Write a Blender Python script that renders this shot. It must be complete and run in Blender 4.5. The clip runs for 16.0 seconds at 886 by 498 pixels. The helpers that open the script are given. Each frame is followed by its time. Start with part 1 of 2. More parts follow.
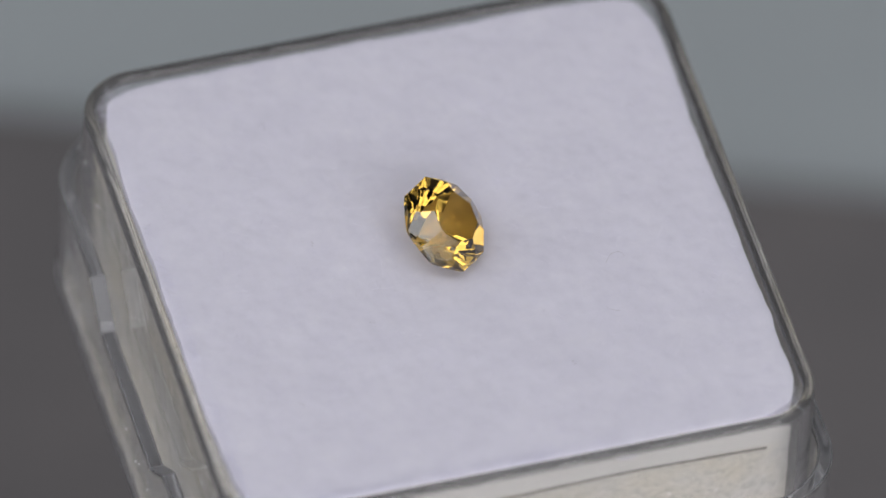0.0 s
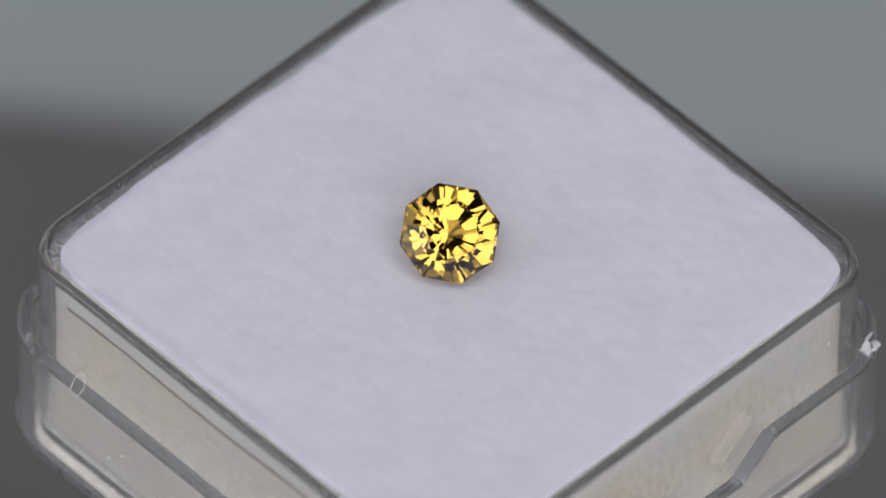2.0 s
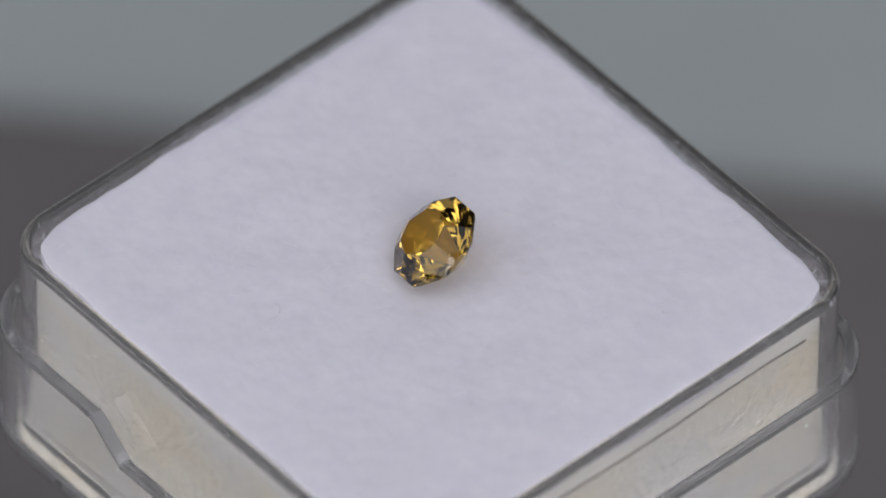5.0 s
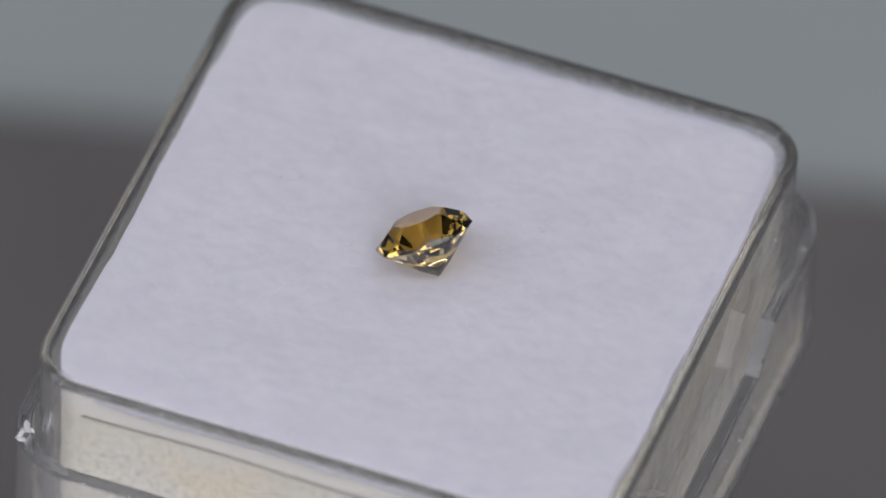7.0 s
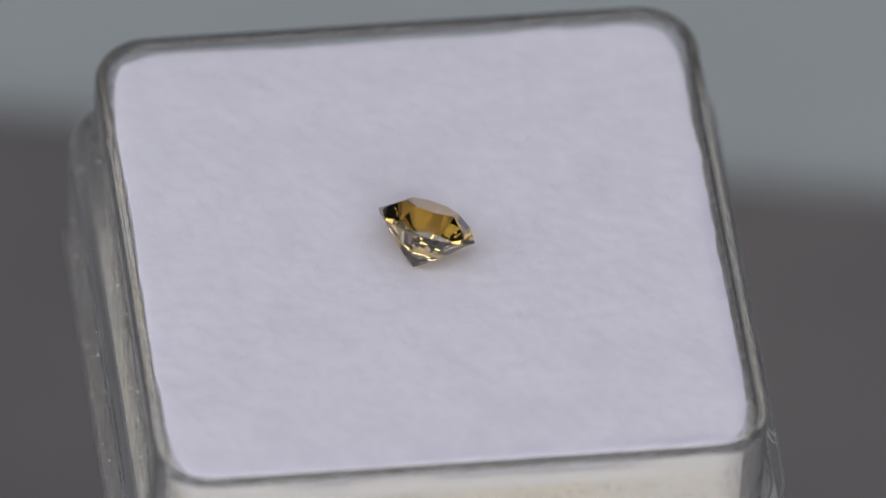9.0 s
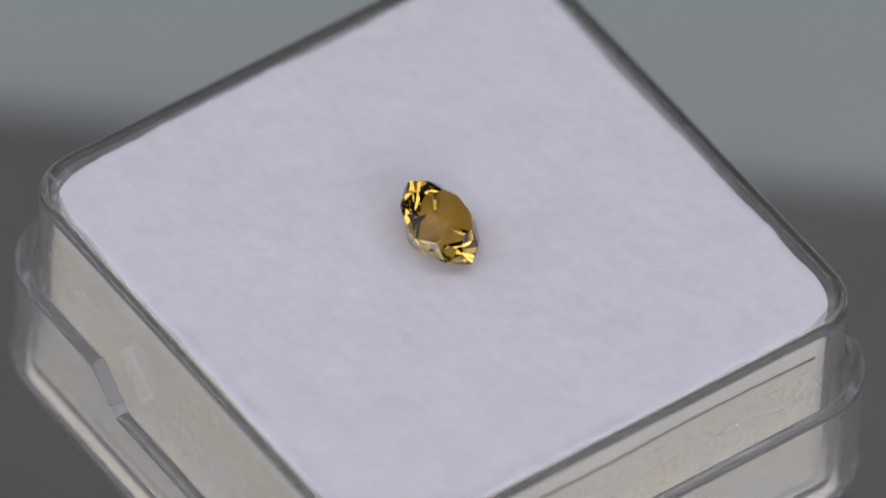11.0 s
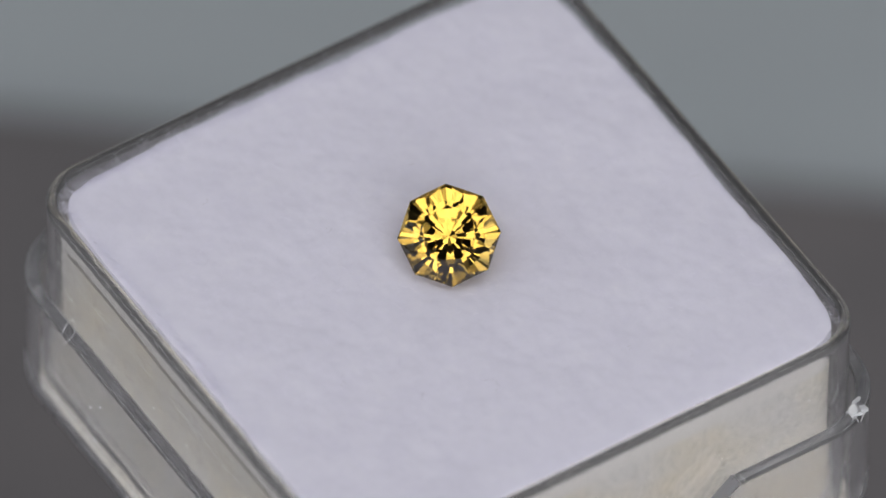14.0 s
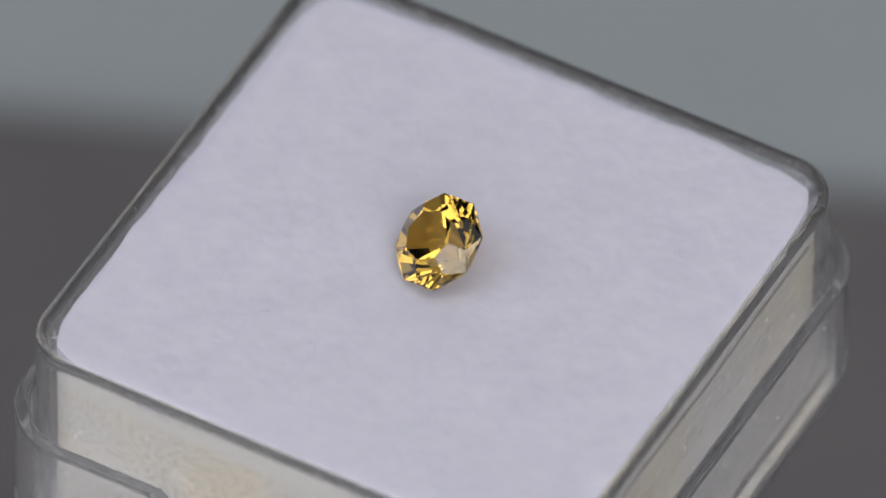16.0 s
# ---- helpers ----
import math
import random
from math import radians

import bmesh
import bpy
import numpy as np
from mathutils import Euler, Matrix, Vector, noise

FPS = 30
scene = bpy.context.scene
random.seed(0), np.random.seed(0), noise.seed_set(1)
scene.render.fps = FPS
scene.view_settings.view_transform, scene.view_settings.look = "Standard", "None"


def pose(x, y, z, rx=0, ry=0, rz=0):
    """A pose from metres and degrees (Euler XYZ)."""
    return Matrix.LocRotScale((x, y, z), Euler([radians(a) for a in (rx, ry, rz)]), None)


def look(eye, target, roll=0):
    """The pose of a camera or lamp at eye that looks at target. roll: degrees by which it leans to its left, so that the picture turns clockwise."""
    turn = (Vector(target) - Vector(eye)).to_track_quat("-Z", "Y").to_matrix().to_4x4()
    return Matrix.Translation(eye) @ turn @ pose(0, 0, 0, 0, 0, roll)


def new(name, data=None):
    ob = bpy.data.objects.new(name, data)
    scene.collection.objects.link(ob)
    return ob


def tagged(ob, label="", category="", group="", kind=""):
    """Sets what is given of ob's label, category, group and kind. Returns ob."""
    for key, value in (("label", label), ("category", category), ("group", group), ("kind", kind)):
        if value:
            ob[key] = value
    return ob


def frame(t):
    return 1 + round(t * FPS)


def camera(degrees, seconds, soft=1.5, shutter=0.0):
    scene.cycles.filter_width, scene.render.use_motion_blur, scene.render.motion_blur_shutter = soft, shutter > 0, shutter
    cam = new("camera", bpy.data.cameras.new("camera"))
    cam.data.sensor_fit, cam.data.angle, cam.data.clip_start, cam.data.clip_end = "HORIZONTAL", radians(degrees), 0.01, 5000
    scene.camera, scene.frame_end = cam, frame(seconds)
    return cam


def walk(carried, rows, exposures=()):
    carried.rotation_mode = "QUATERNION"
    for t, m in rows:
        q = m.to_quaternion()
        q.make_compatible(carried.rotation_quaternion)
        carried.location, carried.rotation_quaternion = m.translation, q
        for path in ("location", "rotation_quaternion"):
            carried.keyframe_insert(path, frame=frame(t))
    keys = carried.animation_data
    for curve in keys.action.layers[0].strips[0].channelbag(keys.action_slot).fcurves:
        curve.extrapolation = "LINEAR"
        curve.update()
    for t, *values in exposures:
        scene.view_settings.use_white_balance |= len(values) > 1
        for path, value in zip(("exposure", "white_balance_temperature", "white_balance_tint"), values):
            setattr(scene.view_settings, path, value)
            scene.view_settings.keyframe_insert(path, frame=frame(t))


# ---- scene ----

# ---- camera ----
FZ = 0.100                       # height of the cotton's surface over the table
TH0, RATE = 17.426, -30.953       # turn of the stand: degrees at the start, degrees per second
ELEV, DIST, AIM = 47.541, 1.0, (0.000429, 0.000649, FZ)
cam = camera(3.0739, 16.0, 1.5)
eye = (AIM[0], AIM[1] - DIST * math.cos(radians(ELEV)), FZ + DIST * math.sin(radians(ELEV)))
view = look(eye, AIM, 1.952)
cam.data.dof.use_dof = True
cam.data.dof.focus_distance = DIST - 0.0012
cam.data.dof.aperture_fstop = 22
walk(cam, [(0, view), (16, view)], exposures=((0, -0.79), (16, -0.79)))

# ---- light ----
world = bpy.data.worlds.new("world")
world.use_nodes = True
world.node_tree.nodes["Background"].inputs[0].default_value = (0.5, 0.52, 0.55, 1)
world.node_tree.nodes["Background"].inputs[1].default_value = 0.3
scene.world = world


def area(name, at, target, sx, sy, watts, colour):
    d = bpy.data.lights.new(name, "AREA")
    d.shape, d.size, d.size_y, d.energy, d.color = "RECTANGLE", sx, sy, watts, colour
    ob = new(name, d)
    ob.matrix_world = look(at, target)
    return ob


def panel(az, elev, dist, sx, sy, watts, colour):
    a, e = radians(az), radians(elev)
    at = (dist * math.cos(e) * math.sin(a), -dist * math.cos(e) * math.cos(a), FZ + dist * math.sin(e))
    return area("unseen_light", at, (0, 0, FZ), sx, sy, watts, colour)


# unseen soft panels below, beside and above the lens, in a dim room, set from the stone's reflections; az: degrees to
# the right of the camera
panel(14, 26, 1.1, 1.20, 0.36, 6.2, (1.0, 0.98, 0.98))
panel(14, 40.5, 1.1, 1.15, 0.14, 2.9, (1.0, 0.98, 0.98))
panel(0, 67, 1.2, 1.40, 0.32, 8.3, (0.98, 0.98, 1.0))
# overhead and left panels added as fill, with no known source
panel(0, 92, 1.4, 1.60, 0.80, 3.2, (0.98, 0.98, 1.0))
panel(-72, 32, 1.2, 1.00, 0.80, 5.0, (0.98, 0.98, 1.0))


# ---- materials ----
def material(name, colour, rough=0.5, spec=0.5, trans=0.0, ior=1.45, metal=0.0):
    m = bpy.data.materials.new(name)
    m.use_nodes = True
    b = m.node_tree.nodes["Principled BSDF"]
    b.inputs["Base Color"].default_value = (*colour, 1)
    b.inputs["Roughness"].default_value = rough
    b.inputs["Specular IOR Level"].default_value = spec
    b.inputs["Transmission Weight"].default_value = trans
    b.inputs["IOR"].default_value = ior
    b.inputs["Metallic"].default_value = metal
    return m, m.node_tree, b


def noise_node(nt, scale, detail=4, rough=0.55):
    co = nt.nodes.new("ShaderNodeTexCoord")
    n = nt.nodes.new("ShaderNodeTexNoise")
    n.inputs["Scale"].default_value, n.inputs["Detail"].default_value, n.inputs["Roughness"].default_value = scale, detail, rough
    nt.links.new(co.outputs["Object"], n.inputs["Vector"])
    return n.outputs["Fac"]


def ramp(nt, fac, stops):
    r = nt.nodes.new("ShaderNodeValToRGB")
    while len(r.color_ramp.elements) < len(stops):
        r.color_ramp.elements.new(0.5)
    for e, (p, c) in zip(r.color_ramp.elements, stops):
        e.position, e.color = p, (*c, 1)
    nt.links.new(fac, r.inputs[0])
    return r.outputs[0]


def bump(nt, b, fac, strength, distance, prior=None):
    n = nt.nodes.new("ShaderNodeBump")
    n.inputs["Strength"].default_value, n.inputs["Distance"].default_value = strength, distance
    nt.links.new(fac, n.inputs["Height"])
    if prior:
        nt.links.new(prior, n.inputs["Normal"])
    nt.links.new(n.outputs[0], b.inputs["Normal"])
    return n.outputs[0]


def cotton_material():
    m, nt, b = material("white_cotton", (0.785, 0.775, 0.89), 0.95, 0.1)
    col = ramp(nt, noise_node(nt, 420, 7, 0.72), [(0.34, (0.755, 0.742, 0.873)), (0.52, (0.79, 0.777, 0.91)), (0.66, (0.815, 0.802, 0.93)), (0.74, (0.87, 0.86, 0.96))])
    nt.links.new(col, b.inputs["Base Color"])
    n = bump(nt, b, noise_node(nt, 700, 5, 0.6), 0.12, 0.0002)
    bump(nt, b, noise_node(nt, 5000, 3, 0.7), 0.12, 0.00005, n)
    b.inputs["Sheen Weight"].default_value = 0.15
    b.inputs["Subsurface Weight"].default_value = 0.3
    b.inputs["Subsurface Radius"].default_value = (1, 1, 1)
    b.inputs["Subsurface Scale"].default_value = 0.0014
    return m


def foam_material():
    m, nt, b = material("aged_foam", (0.66, 0.62, 0.52), 0.95, 0.1)
    broad = ramp(nt, noise_node(nt, 130, 4, 0.6), [(0.36, (0.745, 0.685, 0.555)), (0.50, (0.73, 0.695, 0.61)), (0.64, (0.71, 0.695, 0.66))])
    grain = ramp(nt, noise_node(nt, 2600, 3, 0.7), [(0.35, (0.68,) * 3), (0.5, (0.93,) * 3), (0.66, (1.0,) * 3)])
    mix = nt.nodes.new("ShaderNodeMix")
    mix.data_type, mix.blend_type = "RGBA", "MULTIPLY"
    mix.inputs[0].default_value = 1.0
    nt.links.new(broad, mix.inputs[6])
    nt.links.new(grain, mix.inputs[7])
    nt.links.new(mix.outputs[2], b.inputs["Base Color"])
    bump(nt, b, noise_node(nt, 2600, 4, 0.7), 1.0, 0.00015)
    return m


def gleam_material(name, clear):
    """Half clear, rough plastic, pale so that an edge looks bright with reflected light."""
    m, nt, b = material(name, (0.80, 0.80, 0.83), 0.35, 0.5, clear, 1.49)
    r = ramp(nt, noise_node(nt, 900, 4), [(0.3, (0.25,) * 3), (0.7, (0.5,) * 3)])
    nt.links.new(r, b.inputs["Roughness"])
    return m


def plastic_material():
    m, nt, b = material("clear_plastic", (0.91, 0.91, 0.93), 0.04, 0.5, 0.945, 1.49)
    r = ramp(nt, noise_node(nt, 350, 5, 0.7), [(0.42, (0.01,) * 3), (0.75, (0.12,) * 3)])
    nt.links.new(r, b.inputs["Roughness"])
    bump(nt, b, noise_node(nt, 240, 3, 0.5), 0.12, 0.0003)
    return m


def gem_material(name, colour):
    return material(name, colour, 0.0, 0.5, 1.0, 1.76)[0]


def mat_material():
    m, nt, b = material("dark_mat", (0.155, 0.153, 0.155), 0.75, 0.3)
    col = ramp(nt, noise_node(nt, 60, 5, 0.6), [(0.3, (0.155, 0.149, 0.155)), (0.7, (0.184, 0.174, 0.179))])
    nt.links.new(col, b.inputs["Base Color"])
    bump(nt, b, noise_node(nt, 1800, 3, 0.6), 0.3, 0.0002)
    return m


def table_material():
    m, nt, b = material("pale_tabletop", (0.36, 0.40, 0.42), 0.5, 0.4)
    col = ramp(nt, noise_node(nt, 22, 4, 0.5), [(0.3, (0.41, 0.452, 0.48)), (0.7, (0.465, 0.51, 0.535))])
    nt.links.new(col, b.inputs["Base Color"])
    return m


def plain(name, colour, rough=0.7):
    m, nt, b = material(name, colour, rough, 0.3)
    s = ramp(nt, noise_node(nt, 8, 4), [(0.3, tuple(c * 0.93 for c in colour)), (0.7, tuple(min(1, c * 1.05) for c in colour))])
    nt.links.new(s, b.inputs["Base Color"])
    return m


FIBRE = plain("cotton_fibre", (0.785, 0.775, 0.89), 0.9)
LINE_GREY = plain("dark_line_grey", (0.26, 0.245, 0.22), 0.9)
FOOT_GLEAM = gleam_material("foot_gleam_plastic", 0.76)
STEP_GLEAM = gleam_material("step_gleam_plastic", 0.86)
LINING = plain("off_white_lining", (0.68, 0.665, 0.63), 0.9)
LINT_GREY = plain("grey_lint", (0.48, 0.47, 0.52), 0.9)
FROST = plain("frosted_plastic", (0.75, 0.76, 0.78), 0.35)
COTTON, FOAM, PLASTIC = cotton_material(), foam_material(), plastic_material()
# one gold in three tints: bright window and dim crown are put into the colour
GOLD, DIMMED_GOLD, BRIGHTENED_GOLD = gem_material("golden_gem", (0.72, 0.445, 0.076)), gem_material("dimmed_golden_gem", (0.58, 0.355, 0.058)), gem_material("brightened_golden_gem", (1.0, 0.82, 0.45))
MAT, TABLE, WALL, DARK = mat_material(), table_material(), plain("wall_paint", (0.12, 0.12, 0.12)), plain("black_plastic", (0.05, 0.05, 0.05), 0.4)


# ---- building ----
def part(name, bm, mat, parent=None, label="", smooth=False, outward=True):
    me = bpy.data.meshes.new(name)
    if outward:
        bmesh.ops.recalc_face_normals(bm, faces=bm.faces)
        if bm.calc_volume(signed=True) < 0:
            bmesh.ops.reverse_faces(bm, faces=bm.faces)
    bm.to_mesh(me)
    bm.free()
    me.materials.append(mat)
    for p in me.polygons:
        p.use_smooth = smooth
    ob = new(name, me)
    ob.parent = parent
    if label:
        tagged(ob, label)
    return ob


def slab(x0, x1, y0, y1, z0, z1):
    bm = bmesh.new()
    bmesh.ops.create_cube(bm, size=1, matrix=Matrix.Translation(((x0 + x1) / 2, (y0 + y1) / 2, (z0 + z1) / 2)) @ Matrix.Diagonal((x1 - x0, y1 - y0, z1 - z0, 1)))
    return bm


def rounded(half, r, steps=10, along=1):
    """Outline of a rounded square, counter-clockwise; along: pieces on each straight side."""
    pts = []
    for i, (sx, sy) in enumerate(((1, 1), (-1, 1), (-1, -1), (1, -1))):
        c = Vector((sx * (half - r), sy * (half - r)))
        for k in range(steps + 1):
            a = radians(90 * i + 90 * k / steps)
            pts.append(c + Vector((math.cos(a), math.sin(a))) * r)
        a = radians(90 * (i + 1))
        nx = ((-1, 1), (-1, -1), (1, -1), (1, 1))[i]
        c2 = Vector((nx[0] * (half - r), nx[1] * (half - r))) + Vector((math.cos(a), math.sin(a))) * r
        last = pts[-1].copy()
        for k in range(1, along):
            pts.append(last.lerp(c2, k / along))
    return pts


def loft(rings, cap_first=False, cap_last=False):
    bm = bmesh.new()
    vs = [[bm.verts.new(p) for p in ring] for ring in rings]
    n = len(vs[0])
    for a, b in zip(vs, vs[1:]):
        for i in range(n):
            bm.faces.new((a[i], a[(i + 1) % n], b[(i + 1) % n], b[i]))
    if rings[0] is rings[-1]:
        bmesh.ops.remove_doubles(bm, verts=bm.verts, dist=1e-9)
    if cap_first:
        bm.faces.new(vs[0])
    if cap_last:
        bm.faces.new(vs[-1])
    return bm


# ---- the place ----
tagged(part("ground", slab(-1.6, 1.6, -1.6, 1.6, -0.04, 0), TABLE), "pale blue-grey tabletop behind the dark mat", "table", kind="structure")
for nm, s in (("wall_north", (-1.6, 1.6, 1.6, 1.7, 0, 2.0)), ("wall_south", (-1.6, 1.6, -1.7, -1.6, 0, 2.0)),
              ("wall_east", (1.6, 1.7, -1.6, 1.6, 0, 2.0)), ("wall_west", (-1.7, -1.6, -1.6, 1.6, 0, 2.0)),
              ("ceiling", (-1.7, 1.7, -1.7, 1.7, 2.0, 2.1))):
    tagged(part(nm, slab(*s), WALL), "plain dark grey painted " + ("ceiling" if nm == "ceiling" else "wall"), "ceiling" if nm == "ceiling" else "wall", kind="structure")


def dark_mat():
    bm = slab(-0.4, 0.4, -0.55, 0, 0.0005, 0.0025)
    bmesh.ops.bevel(bm, geom=bm.edges[:], offset=0.0006, segments=2, affect="EDGES")
    ob = part("desk_mat", bm, MAT)
    ob.matrix_world = pose(0, 0.0995, 0, 0, 0, -4.8)
    return tagged(ob, "dark grey matte mat lying on the pale tabletop", "mat")


dark_mat()

# ---- the turning things: all stand on one upright axis through the origin ----
OX, OY = 0.000794, 0.000319      # middle of the box, off the axis
MM = 0.001
# the box leans a little on its stand
LEAN = Vector((0, 0, 1)).rotation_difference(Vector((0.005, -0.0215, 1))).to_matrix().to_4x4()
LEAN = Matrix.Translation((0, 0, FZ)) @ LEAN @ Matrix.Translation((0, 0, -FZ))


def leaning(bm):
    bm.transform(LEAN)
    return bm


def at_height(pts, z):
    return [Vector((p.x + OX, p.y + OY, FZ + z * MM)) for p in pts]


def scaled(pts):
    return [p * MM for p in pts]


def stand():
    prof = [(30, 2.5), (30, 5), (28, 6), (9, 7.5), (8, 10), (8, 79.3), (12, 81.8), (12, 83.4)]
    rings = [[Vector((r * MM * math.cos(a * math.tau / 48), r * MM * math.sin(a * math.tau / 48), z * MM)) for a in range(48)] for r, z in prof]
    return tagged(part("turning_stand", loft(rings, True, True), DARK, smooth=False), "black plastic turning stand carrying the box", "stand")


TRAY, RIM, CASE, CASE_TOP, NOTCH, BASE = 18.6, 0.45, 20.0, -5.9, -8.2, -15.9


def tray_mesh():
    o, i = TRAY, 17.8
    prof = [(o - 0.5, -14.1, 3.1), (o - 0.15, -14.0, 3.35), (o, -13.75, 3.5), (o, -13.65, 3.5), (o, RIM - 0.5, 3.5), (o, RIM - 0.3, 3.5), (o - 0.08, RIM - 0.08, 3.45), (o - 0.3, RIM, 3.3), (o - 0.38, RIM, 3.25),
            (i + 0.38, RIM, 2.85), (i + 0.3, RIM, 2.8), (i + 0.08, RIM - 0.08, 2.65), (i, RIM - 0.3, 2.6), (i, RIM - 0.5, 2.6), (i, -13.3, 2.6), (i, -13.5, 2.6), (i - 0.4, -13.8, 2.3)]
    return loft([at_height(scaled(rounded(h, r, 10, 12)), z) for h, z, r in prof], True, True)


def case_mesh():
    """Outer case: its upper edge dips in the middle of two facing sides."""
    o, i = CASE, CASE - 0.9

    def edge(p):
        y = abs(p.y)
        if abs(p.x) < 16.5:
            return CASE_TOP
        k = min(1, max(0, (y - 5.6) / 2.6))
        return NOTCH + (CASE_TOP - NOTCH) * k

    def ring(h, r, z):
        return at_height(scaled(rounded(h, r, 10, 44)), z)

    def top_ring(h, r, dz):
        return [Vector((p.x * MM + OX, p.y * MM + OY, FZ + (edge(p) + dz) * MM)) for p in rounded(h, r, 10, 44)]

    rings = [ring(o - 1.3, 4.0, BASE), ring(o - 0.5, 4.6, BASE + 0.25), ring(o - 0.1, 4.9, BASE + 0.9), ring(o, 5.0, BASE + 1.6), ring(o, 5.0, BASE + 1.9),
             top_ring(o, 5.0, -0.3), top_ring(o, 5.0, -0.12), top_ring(o - 0.1, 4.9, 0), top_ring(o - 0.2, 4.8, 0), top_ring(i + 0.2, 4.4, 0), top_ring(i + 0.1, 4.3, 0), top_ring(i, 4.2, -0.12), top_ring(i, 4.2, -0.3),
             ring(i, 4.2, BASE + 1.7), ring(i, 4.2, BASE + 1.5), ring(i - 0.3, 4.0, BASE + 1.2)]
    return loft(rings, True, True)


def chip_mesh():
    """A crumpled sliver of plastic standing off the case's corner."""
    rnd = random.Random(9)
    bm = bmesh.new()
    for k in range(7):
        c = place(19.0 + rnd.uniform(-0.3, 0.5), 17.6 + rnd.uniform(-0.6, 0.5), -5.6 + rnd.uniform(-0.7, 0.5))
        m = Matrix.Translation(c) @ pose(0, 0, 0, rnd.uniform(0, 180), rnd.uniform(0, 180), rnd.uniform(0, 180)) @ Matrix.Diagonal((rnd.uniform(0.3, 0.7) * MM, rnd.uniform(0.15, 0.4) * MM, 0.08 * MM, 1))
        bmesh.ops.create_icosphere(bm, subdivisions=1, radius=1, matrix=m)
    return bm


def step_mesh(sx, sy):
    """Cloudy skin, for reflected light, on the slope between the case's high and low edge."""
    bm = bmesh.new()
    ends = []
    for y, z in ((8.2, CASE_TOP), (5.6, NOTCH)):
        ring = []
        for x, dz in ((19.12, 0.02), (20.02, 0.02), (20.02, -0.12), (19.12, -0.12)):
            ring.append(bm.verts.new(place(sx * x, sy * y, z + dz)))
        ends.append(ring)
    for i in range(4):
        bm.faces.new((ends[0][i], ends[0][(i + 1) % 4], ends[1][(i + 1) % 4], ends[1][i]))
    bm.faces.new(ends[0])
    bm.faces.new(ends[1])
    return bm


def display_box():
    root = new("display_box")
    tagged(root, "clear plastic square gem box, open, with rounded corners and scuffed walls", "box")
    tray = part("tray", leaning(tray_mesh()), PLASTIC, root, "clear plastic inner tray with rounded rim", True)
    case = part("case", leaning(case_mesh()), PLASTIC, root, "clear plastic outer case with notched upper edge", True)
    # sheet added so that the case's lower band looks cream to the camera
    rings = [at_height(scaled(rounded(h, 4.1, 10, 4)), z) for h, z in ((18.7, BASE + 1.22), (18.95, BASE + 1.3), (18.95, BASE + 1.7), (18.8, BASE + 1.78))]
    part("tone_sheet", leaning(loft(rings, True, True)), FOAM, root, "cream sheet added on the case's floor to tint its lower band")
    part("chip", leaning(chip_mesh()), FROST, root, "torn whitish sliver on the case's corner")
    # glint around a small crack, drawn as a thin white loop
    bm = bmesh.new()
    tube(bm, [place(-11.9 + 0.55 * math.sin(a) * 0.8, -19.6 - 0.35 * math.cos(a), -5.85 - 0.75 * math.cos(a)) for a in [k * math.tau / 14 for k in range(15)]], 0.02 * MM, 4)
    part("crack", leaning(bm), FROST, root, "white loop for the glint around a small crack")
    # bright reflection along the bottom edge put in as a cloudy ring
    prof = [(CASE - 1.2, BASE - 0.02), (CASE - 0.45, BASE + 0.22), (CASE - 0.06, BASE + 0.9), (CASE + 0.03, BASE + 1.7), (CASE + 0.03, BASE + 2.0),
            (CASE - 0.2, BASE + 1.9), (CASE - 0.3, BASE + 1.0), (CASE - 0.7, BASE + 0.5)]
    rings = [at_height(scaled(rounded(h, 4.95 - (CASE - h) * 0.8, 10, 12)), z) for h, z in prof]
    part("foot", leaning(loft(rings + rings[:1])), FOOT_GLEAM, root, "rounded foot of the case, clouded to imitate a bright reflection", True)
    for sx in (1, -1):
        for sy in (1, -1):
            # the slope's white reflection put in as a pale skin
            part("step", leaning(step_mesh(sx, sy)), STEP_GLEAM, root, "sloping step in the case's edge, clouded to imitate its reflection")
    rnd = random.Random(21)
    # pale grains model dust and also the sparkling points on the walls
    bm = bmesh.new()
    for k in range(240):
        a, z = rnd.uniform(-15, 15), rnd.uniform(-13.5, -2.0)
        out = (CASE + 0.01 if z < CASE_TOP - 0.3 else TRAY + 0.02)
        p = place(*((out, a), (a, out), (-out, a), (a, -out))[k % 4], z)
        if abs(a) < 9 and k % 2 == 0 and z > NOTCH - 0.3:
            continue
        r = rnd.choice((0.02, 0.025, 0.03, 0.04, 0.06)) * MM
        bmesh.ops.create_icosphere(bm, subdivisions=1, radius=1, matrix=Matrix.Translation(p) @ Matrix.Diagonal((r, r, r * rnd.uniform(0.8, 1.8), 1)))
    tagged(part("dust_glints", leaning(bm), FROST, root, "fine pale grains for dust and glints on the walls"), kind="stuff")
    for x, y in ((7.7, 19.6), (6.9, 19.62)):
        bm = bmesh.new()
        bmesh.ops.create_icosphere(bm, subdivisions=1, radius=0.06 * MM, matrix=Matrix.Translation(place(x, y, CASE_TOP + 0.03)))
        part("speck", leaning(bm), DARK, root, "black speck of dirt")
    for ob in (tray, case):
        ob.visible_shadow = False
    return root


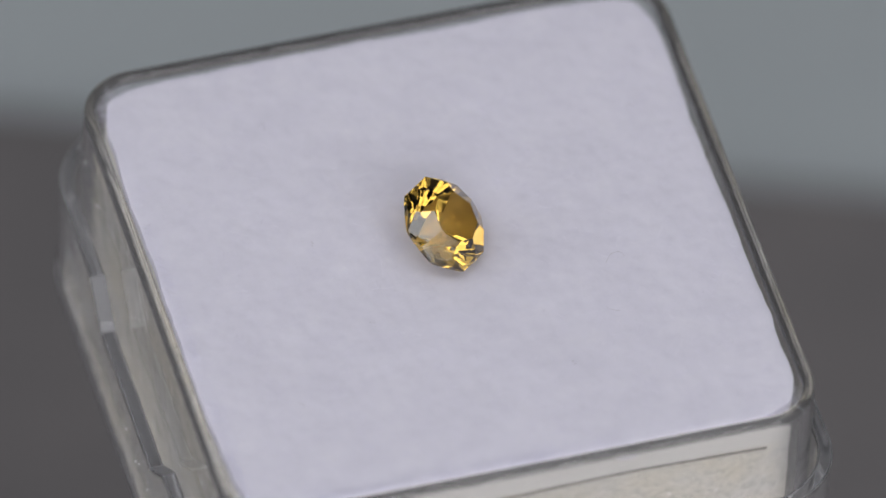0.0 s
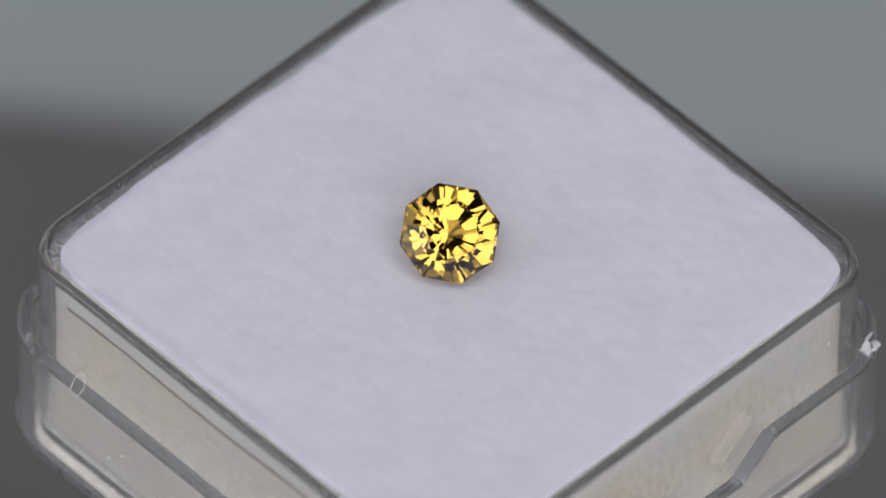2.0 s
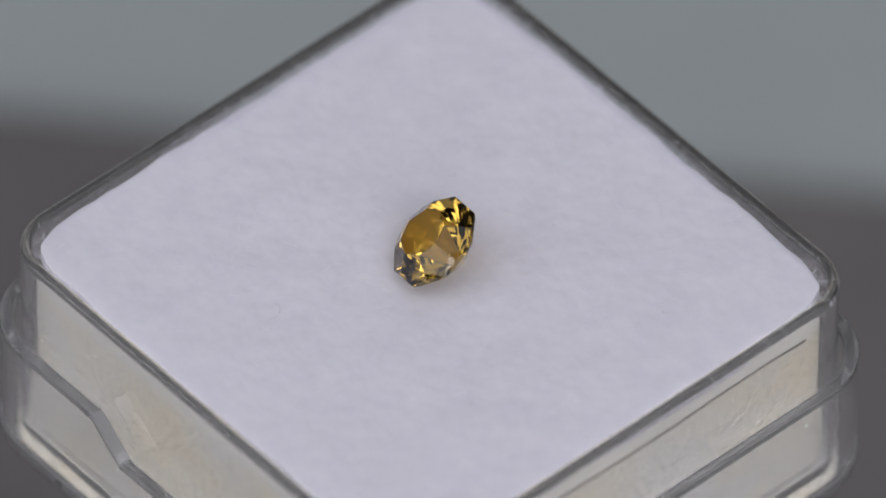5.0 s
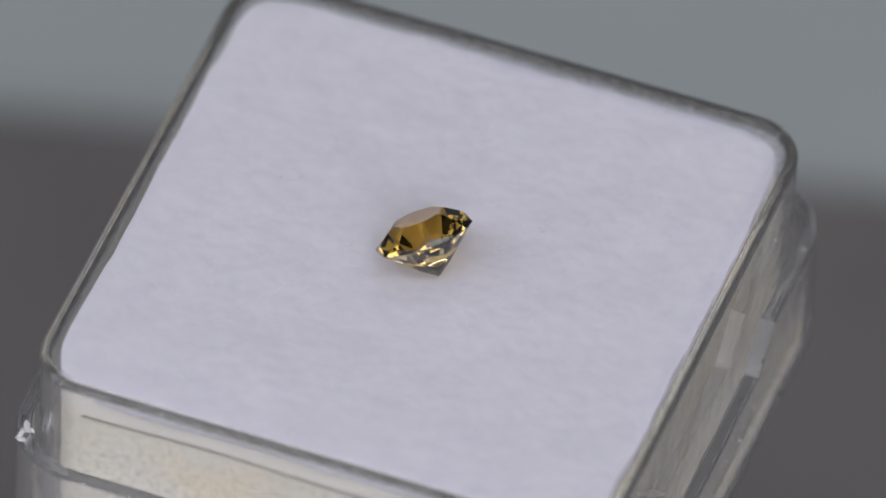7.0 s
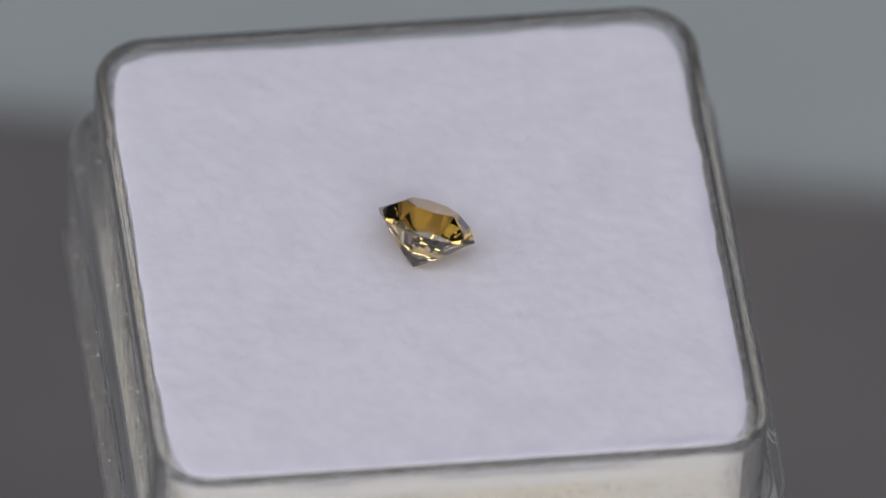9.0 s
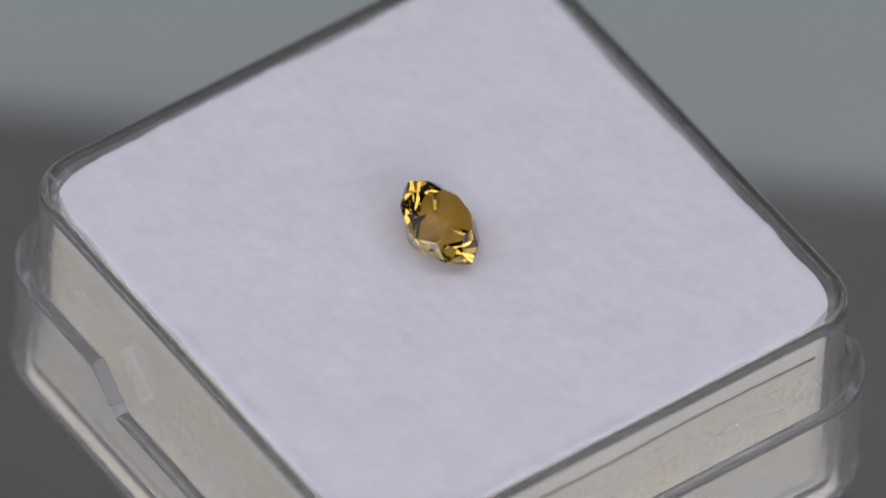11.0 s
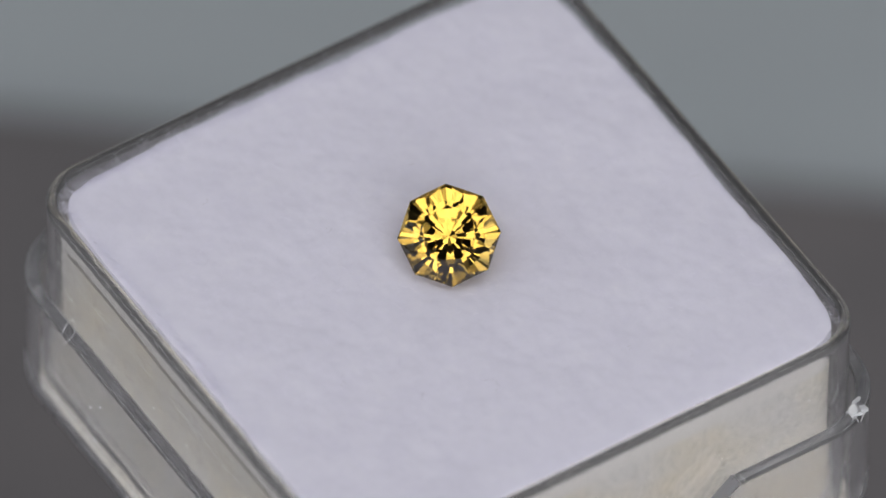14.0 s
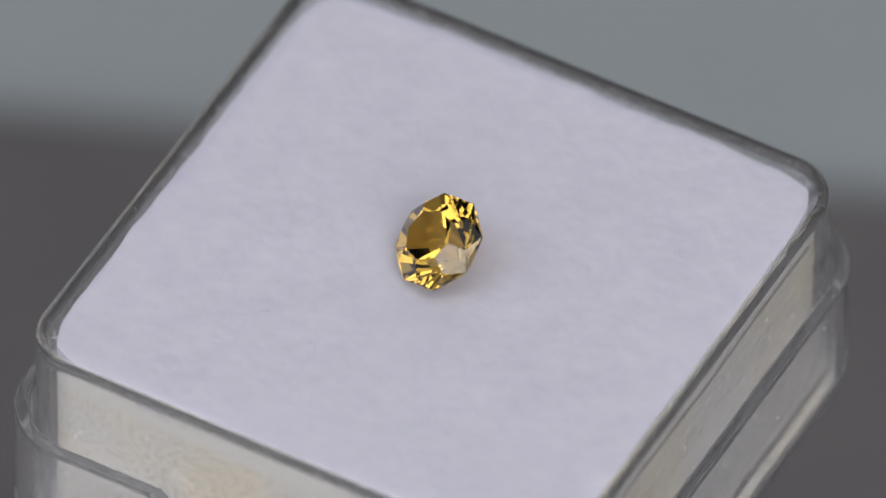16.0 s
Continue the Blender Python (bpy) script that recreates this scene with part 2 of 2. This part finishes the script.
def cotton_mesh():
    """A soft pillow with an uneven outline."""
    n = 150
    bm = bmesh.new()
    grid = []
    half = 17.78
    for j in range(n + 1):
        row = []
        for i in range(n + 1):
            u, v = 2 * i / n - 1, 2 * j / n - 1
            # squeeze the corners to a rounded outline
            x, y = u * half, v * half
            m = max(abs(u), abs(v))
            q = (abs(u) ** 13 + abs(v) ** 13) ** (1 / 13)
            s = m / q if q else 1
            x, y = x * s, y * s
            wob = noise.fractal(Vector((x * 0.12, y * 0.12, 3)), 1, 2, 4) * 0.22 * m ** 8
            x, y = x * (1 - abs(wob) * 0.10), y * (1 - abs(wob) * 0.10)
            side = max(0, -x / half) ** 10 * 0.22 + max(0, -y / half) ** 10 * 0.16 + max(0, y / half) ** 10 * 0.03 + 0.02
            fray = side * (0.6 + 0.9 * abs(noise.noise(Vector((x * 0.35, y * 0.35, 11))))) * m ** 6
            x, y = x * (1 - fray / half), y * (1 - fray / half)
            # the sheet falls short of the wall on three sides
            ragged = 0.75 + 0.5 * noise.noise(Vector((x * 0.25, y * 0.25, 5)))
            x -= 0.22 * ragged * max(0, x / half) ** 6
            y += 0.16 * ragged * max(0, -y / half) ** 6
            e = max(0, 1 - (1 - m) * half / 0.5)
            z = -0.05 * e ** 2.2 + 0.04 * noise.fractal(Vector((x * 0.9, y * 0.9, 0)), 1, 2, 4) + 0.10 * noise.noise(Vector((x * 0.2, y * 0.2, 7)))
            # dent under the stone
            d2 = (x - 0.3) ** 2 + (y - 0.6) ** 2
            z -= 0.42 * math.exp(-d2 / 12)
            row.append(bm.verts.new((x * MM + OX, y * MM + OY, FZ + z * MM)))
        grid.append(row)
    for j in range(n):
        for i in range(n):
            bm.faces.new((grid[j][i], grid[j][i + 1], grid[j + 1][i + 1], grid[j + 1][i]))
    # skirt
    rim = [grid[0][i] for i in range(n)] + [grid[j][n] for j in range(n)] + [grid[n][i] for i in range(n, 0, -1)] + [grid[j][0] for j in range(n, 0, -1)]
    low = [bm.verts.new((v.co.x, v.co.y, FZ - 0.85 * MM)) for v in rim]
    for k in range(len(rim)):
        bm.faces.new((rim[k], low[k], low[(k + 1) % len(rim)], rim[(k + 1) % len(rim)]))
    bm.faces.new(low)
    for k in range(len(rim)):
        bm.edges.get((rim[k], rim[(k + 1) % len(rim)])).smooth = False
    return bm


def tube(bm, pts, r, sides=4):
    rings = []
    for k, p in enumerate(pts):
        d = (pts[min(k + 1, len(pts) - 1)] - pts[max(k - 1, 0)]).normalized()
        u = d.orthogonal().normalized()
        w = d.cross(u)
        rings.append([bm.verts.new(p + (u * math.cos(a * math.tau / sides) + w * math.sin(a * math.tau / sides)) * r) for a in range(sides)])
    for a, b in zip(rings, rings[1:]):
        for i in range(sides):
            bm.faces.new((a[i], a[(i + 1) % sides], b[(i + 1) % sides], b[i]))
    bm.faces.new(rings[0])
    bm.faces.new(rings[-1])


def place(x, y, z):
    return Vector((x * MM + OX, y * MM + OY, FZ + z * MM))


def fuzz_mesh():
    """Short curled fibres over the cotton, longer ones along its frayed edges."""
    rnd = random.Random(5)
    bm = bmesh.new()

    def fibre(x, y, z, heading, length, rise, r):
        pts = [place(x, y, z)]
        up = rise
        for k in range(4):
            heading += rnd.uniform(-0.7, 0.7)
            up += rnd.uniform(-0.5, 0.3)
            step = length / 4
            x, y, z = x + math.cos(heading) * step, y + math.sin(heading) * step, max(z + step * up, -0.6)
            pts.append(place(x, y, z))
        tube(bm, pts, r * MM, 3)

    for k in range(1800):
        x, y = rnd.uniform(-17, 17), rnd.uniform(-17, 17)
        fibre(x, y, 0.0, rnd.uniform(0, 6.28), rnd.uniform(0.3, 1.0), rnd.uniform(0.0, 0.25), rnd.uniform(0.004, 0.008))
    for k in range(3600):
        side, a = rnd.randrange(4), rnd.uniform(-16.8, 16.8)
        out = rnd.uniform(*((16.6, 17.1), (17.0, 17.4), (16.8, 17.2), (16.8, 17.2))[side])
        x, y = ((out, a), (a, out), (-out, a), (a, -out))[side]
        fibre(x, y, rnd.uniform(-0.45, 0.0), side * math.pi / 2 + rnd.uniform(-1.1, 1.1), rnd.uniform(0.2, 0.65), rnd.uniform(-0.1, 0.7), rnd.uniform(0.004, 0.009))
    for k in range(900):
        a = rnd.uniform(-16.5, 6) if k % 3 else rnd.uniform(-16.5, 16.5)
        fibre(a, -rnd.uniform(16.6, 17.1), rnd.uniform(-0.3, 0.05), -math.pi / 2 + rnd.uniform(-1.0, 1.0), rnd.uniform(0.4, 0.95), rnd.uniform(0.2, 0.9), rnd.uniform(0.004, 0.008))
        fibre(-rnd.uniform(16.6, 17.1), a, rnd.uniform(-0.3, 0.05), math.pi + rnd.uniform(-0.9, 0.9), rnd.uniform(0.4, 0.95), rnd.uniform(0.2, 0.9), rnd.uniform(0.004, 0.008))
    return bm


# stray fibres on the cotton: place in the box, size in mm, turn in degrees
LINT = [(-11.85, -10.13, 0.55, 30), (10.28, -3.1, 1.3, 70), (-6.19, -4.75, 0.6, 120), (-8.18, 12.04, 0.7, 10), (14.2, 8.28, 0.5, 45),
        (8.8, -7.3, 0.7, 200), (5.0, -10.4, 0.5, 160), (2.0, 17.0, 0.7, 20), (11.8, 5.5, 0.35, 80), (-7.87, 2.27, 0.35, 15)]


def lint_mesh(x, y, size, turn):
    rnd = random.Random(int(x * 100))
    bm = bmesh.new()
    pts, h, px, py = [], radians(turn), x, y
    bend = rnd.choice((-1, 1)) * rnd.uniform(0.25, 0.5)
    for k in range(9):
        pts.append(place(px, py, 0.07 + 0.10 * math.sin(k / 8 * math.pi)))
        h += bend + rnd.uniform(-0.35, 0.35)
        px, py = px + math.cos(h) * size / 6, py + math.sin(h) * size / 6
    tube(bm, pts, 0.008 * MM, 4)
    return bm


def cotton_pad():
    pad = new("cotton_pad")
    tagged(pad, "white cotton pad over aged cream foam, filling the box", "pad")
    part("cotton", leaning(cotton_mesh()), COTTON, pad, "soft white cotton layer", True)
    rings = [at_height(scaled(rounded(h, 2.4, 8, 8)), z) for h, z in ((17.3, -2.38), (17.3, -1.1), (17.2, -1.0))]
    part("lining", leaning(loft(rings, True, True)), LINING, pad, "thin off-white lining sheet under the cotton")
    rings = [at_height(scaled(rounded(h, 2.4, 8, 8)), z) for h, z in ((17.3, -13.4), (17.3, -2.4))]
    part("foam", leaning(loft(rings, True, True)), FOAM, pad, "yellowed cream foam block")
    # thin dark line at the lining's lower edge, drawn as a strip on two sides
    for sy in (1, -1):
        bm = bmesh.new()
        tube(bm, [place(-14.6 + 29.6 * k / 12, sy * 17.4, -2.42 + 0.12 * math.sin(k * 0.9)) for k in range(13)], 0.07 * MM, 6)
        part("dark_line", leaning(bm), LINE_GREY, pad, "thin brownish line along the lining", True)
    fuzz = part("fuzz", leaning(fuzz_mesh()), FIBRE, pad, "loose white cotton fibres")
    tagged(fuzz, kind="stuff")
    for x, y, size, turn in LINT:
        part("lint", leaning(lint_mesh(x, y, size, turn)), LINT_GREY, pad, "tiny grey curled lint fibre", True)
    return pad


# ---- the stone ----
GEM_AT = (0.000610, 0.000519, FZ + 0.002180)
GEM_AZ, GEM_INC, GEM_SPIN, GEM_R = -34.36, 38.37, 95.87, 3.14

PAV = (37.0, 37.2, 43.2, 44.2, 43.2, 58.0)    # facet angles under the girdle: two at the culet, corners, edges, between, breaks
CROWN = (36.0, 49.0, 22.5)                    # kites, breaks, stars


def gem_mesh():
    R, ap = GEM_R, GEM_R * math.cos(math.pi / 8)
    bm = bmesh.new()
    bmesh.ops.create_cube(bm, size=10)
    cuts = []
    half, depth, table, wide = 0.05, 2.72, 1.22, 1.86   # girdle's half thickness, culet, table's height and half width

    def cut(az, t, r, z):
        """A facet at t degrees from flat, through the point at radius r and height z above that azimuth."""
        cuts.append((az, t if z >= 0 else 180 - t, math.sin(radians(t)) * r + math.cos(radians(t)) * abs(z)))

    for k in range(8):
        v, e = 45 * k, 45 * k + 22.5
        cuts.append((e, 90, ap))
        # pavilion: mains under the corners, breaks along the edges, a shallow ring at the culet
        cut(v, PAV[0], 0.0, -depth)
        cut(e, PAV[1], 0.0, -depth - 0.01)
        cut(v, PAV[2], R, -half)
        cut(e, PAV[3], ap, -0.1)
        for s in (-1, 1):
            cut(v + s * 11.25, PAV[4], 3.02, -0.07)
            cut(e + s * 8, PAV[5], R * math.cos(radians(14.5)), -half)
        # crown: kites to the corners, breaks along the edges, stars to the table
        cut(v, CROWN[0], R, half)
        for s in (-1, 1):
            cut(e + s * 8, CROWN[1], R * math.cos(radians(14.5)), half)
        cut(e, CROWN[2], wide * 0.985, table)
    cuts.append((0, 0, table))
    for az, pol, dist in cuts:
        n = Vector((math.sin(radians(pol)) * math.cos(radians(az)), math.sin(radians(pol)) * math.sin(radians(az)), math.cos(radians(pol))))
        res = bmesh.ops.bisect_plane(bm, geom=bm.verts[:] + bm.edges[:] + bm.faces[:], dist=1e-5, plane_co=n * dist, plane_no=n, clear_outer=True)
        edges = [g for g in res["geom_cut"] if isinstance(g, bmesh.types.BMEdge)]
        if len(edges) > 2:
            bmesh.ops.contextual_create(bm, geom=edges)
    bmesh.ops.recalc_face_normals(bm, faces=bm.faces)
    return bm


def gem():
    """The cut stone: one closed body whose table, crown, girdle and pavilion are parts."""
    az, inc = radians(GEM_AZ), radians(GEM_INC)
    n = Vector((math.sin(inc) * math.cos(az), math.sin(inc) * math.sin(az), math.cos(inc)))
    u = Vector((0, 0, 1)).cross(n).normalized()
    m = Matrix.Translation(GEM_AT) @ Matrix((u, n.cross(u), n)).transposed().to_4x4() @ pose(0, 0, 0, 0, 0, GEM_SPIN) @ Matrix.Scale(MM, 4)
    root = new("gemstone")
    tagged(root, "golden yellow octagonal faceted gemstone lying tilted on white cotton", "gemstone")
    for name, low, high in (("table_facet", 0.99, 2), ("crown", 0.05, 0.99), ("girdle", -0.05, 0.05), ("pavilion", -2, -0.05)):
        bm = gem_mesh()
        bmesh.ops.delete(bm, geom=[f for f in bm.faces if not low <= f.normal.z < high], context="FACES")
        bm.transform(m)
        # pavilion tinted lighter, crown and girdle darker, in place of absorption inside the stone
        part(name, bm, {"pavilion": BRIGHTENED_GOLD, "table_facet": GOLD}.get(name, DIMMED_GOLD), root, outward=False)
    return root


TURNING = [stand(), display_box(), cotton_pad(), gem()]


def motions():
    rows = [(i * 0.1, pose(0, 0, 0, 0, 0, TH0 + RATE * i * 0.1)) for i in range(161)]
    for ob in TURNING:
        walk(ob, rows)


motions()
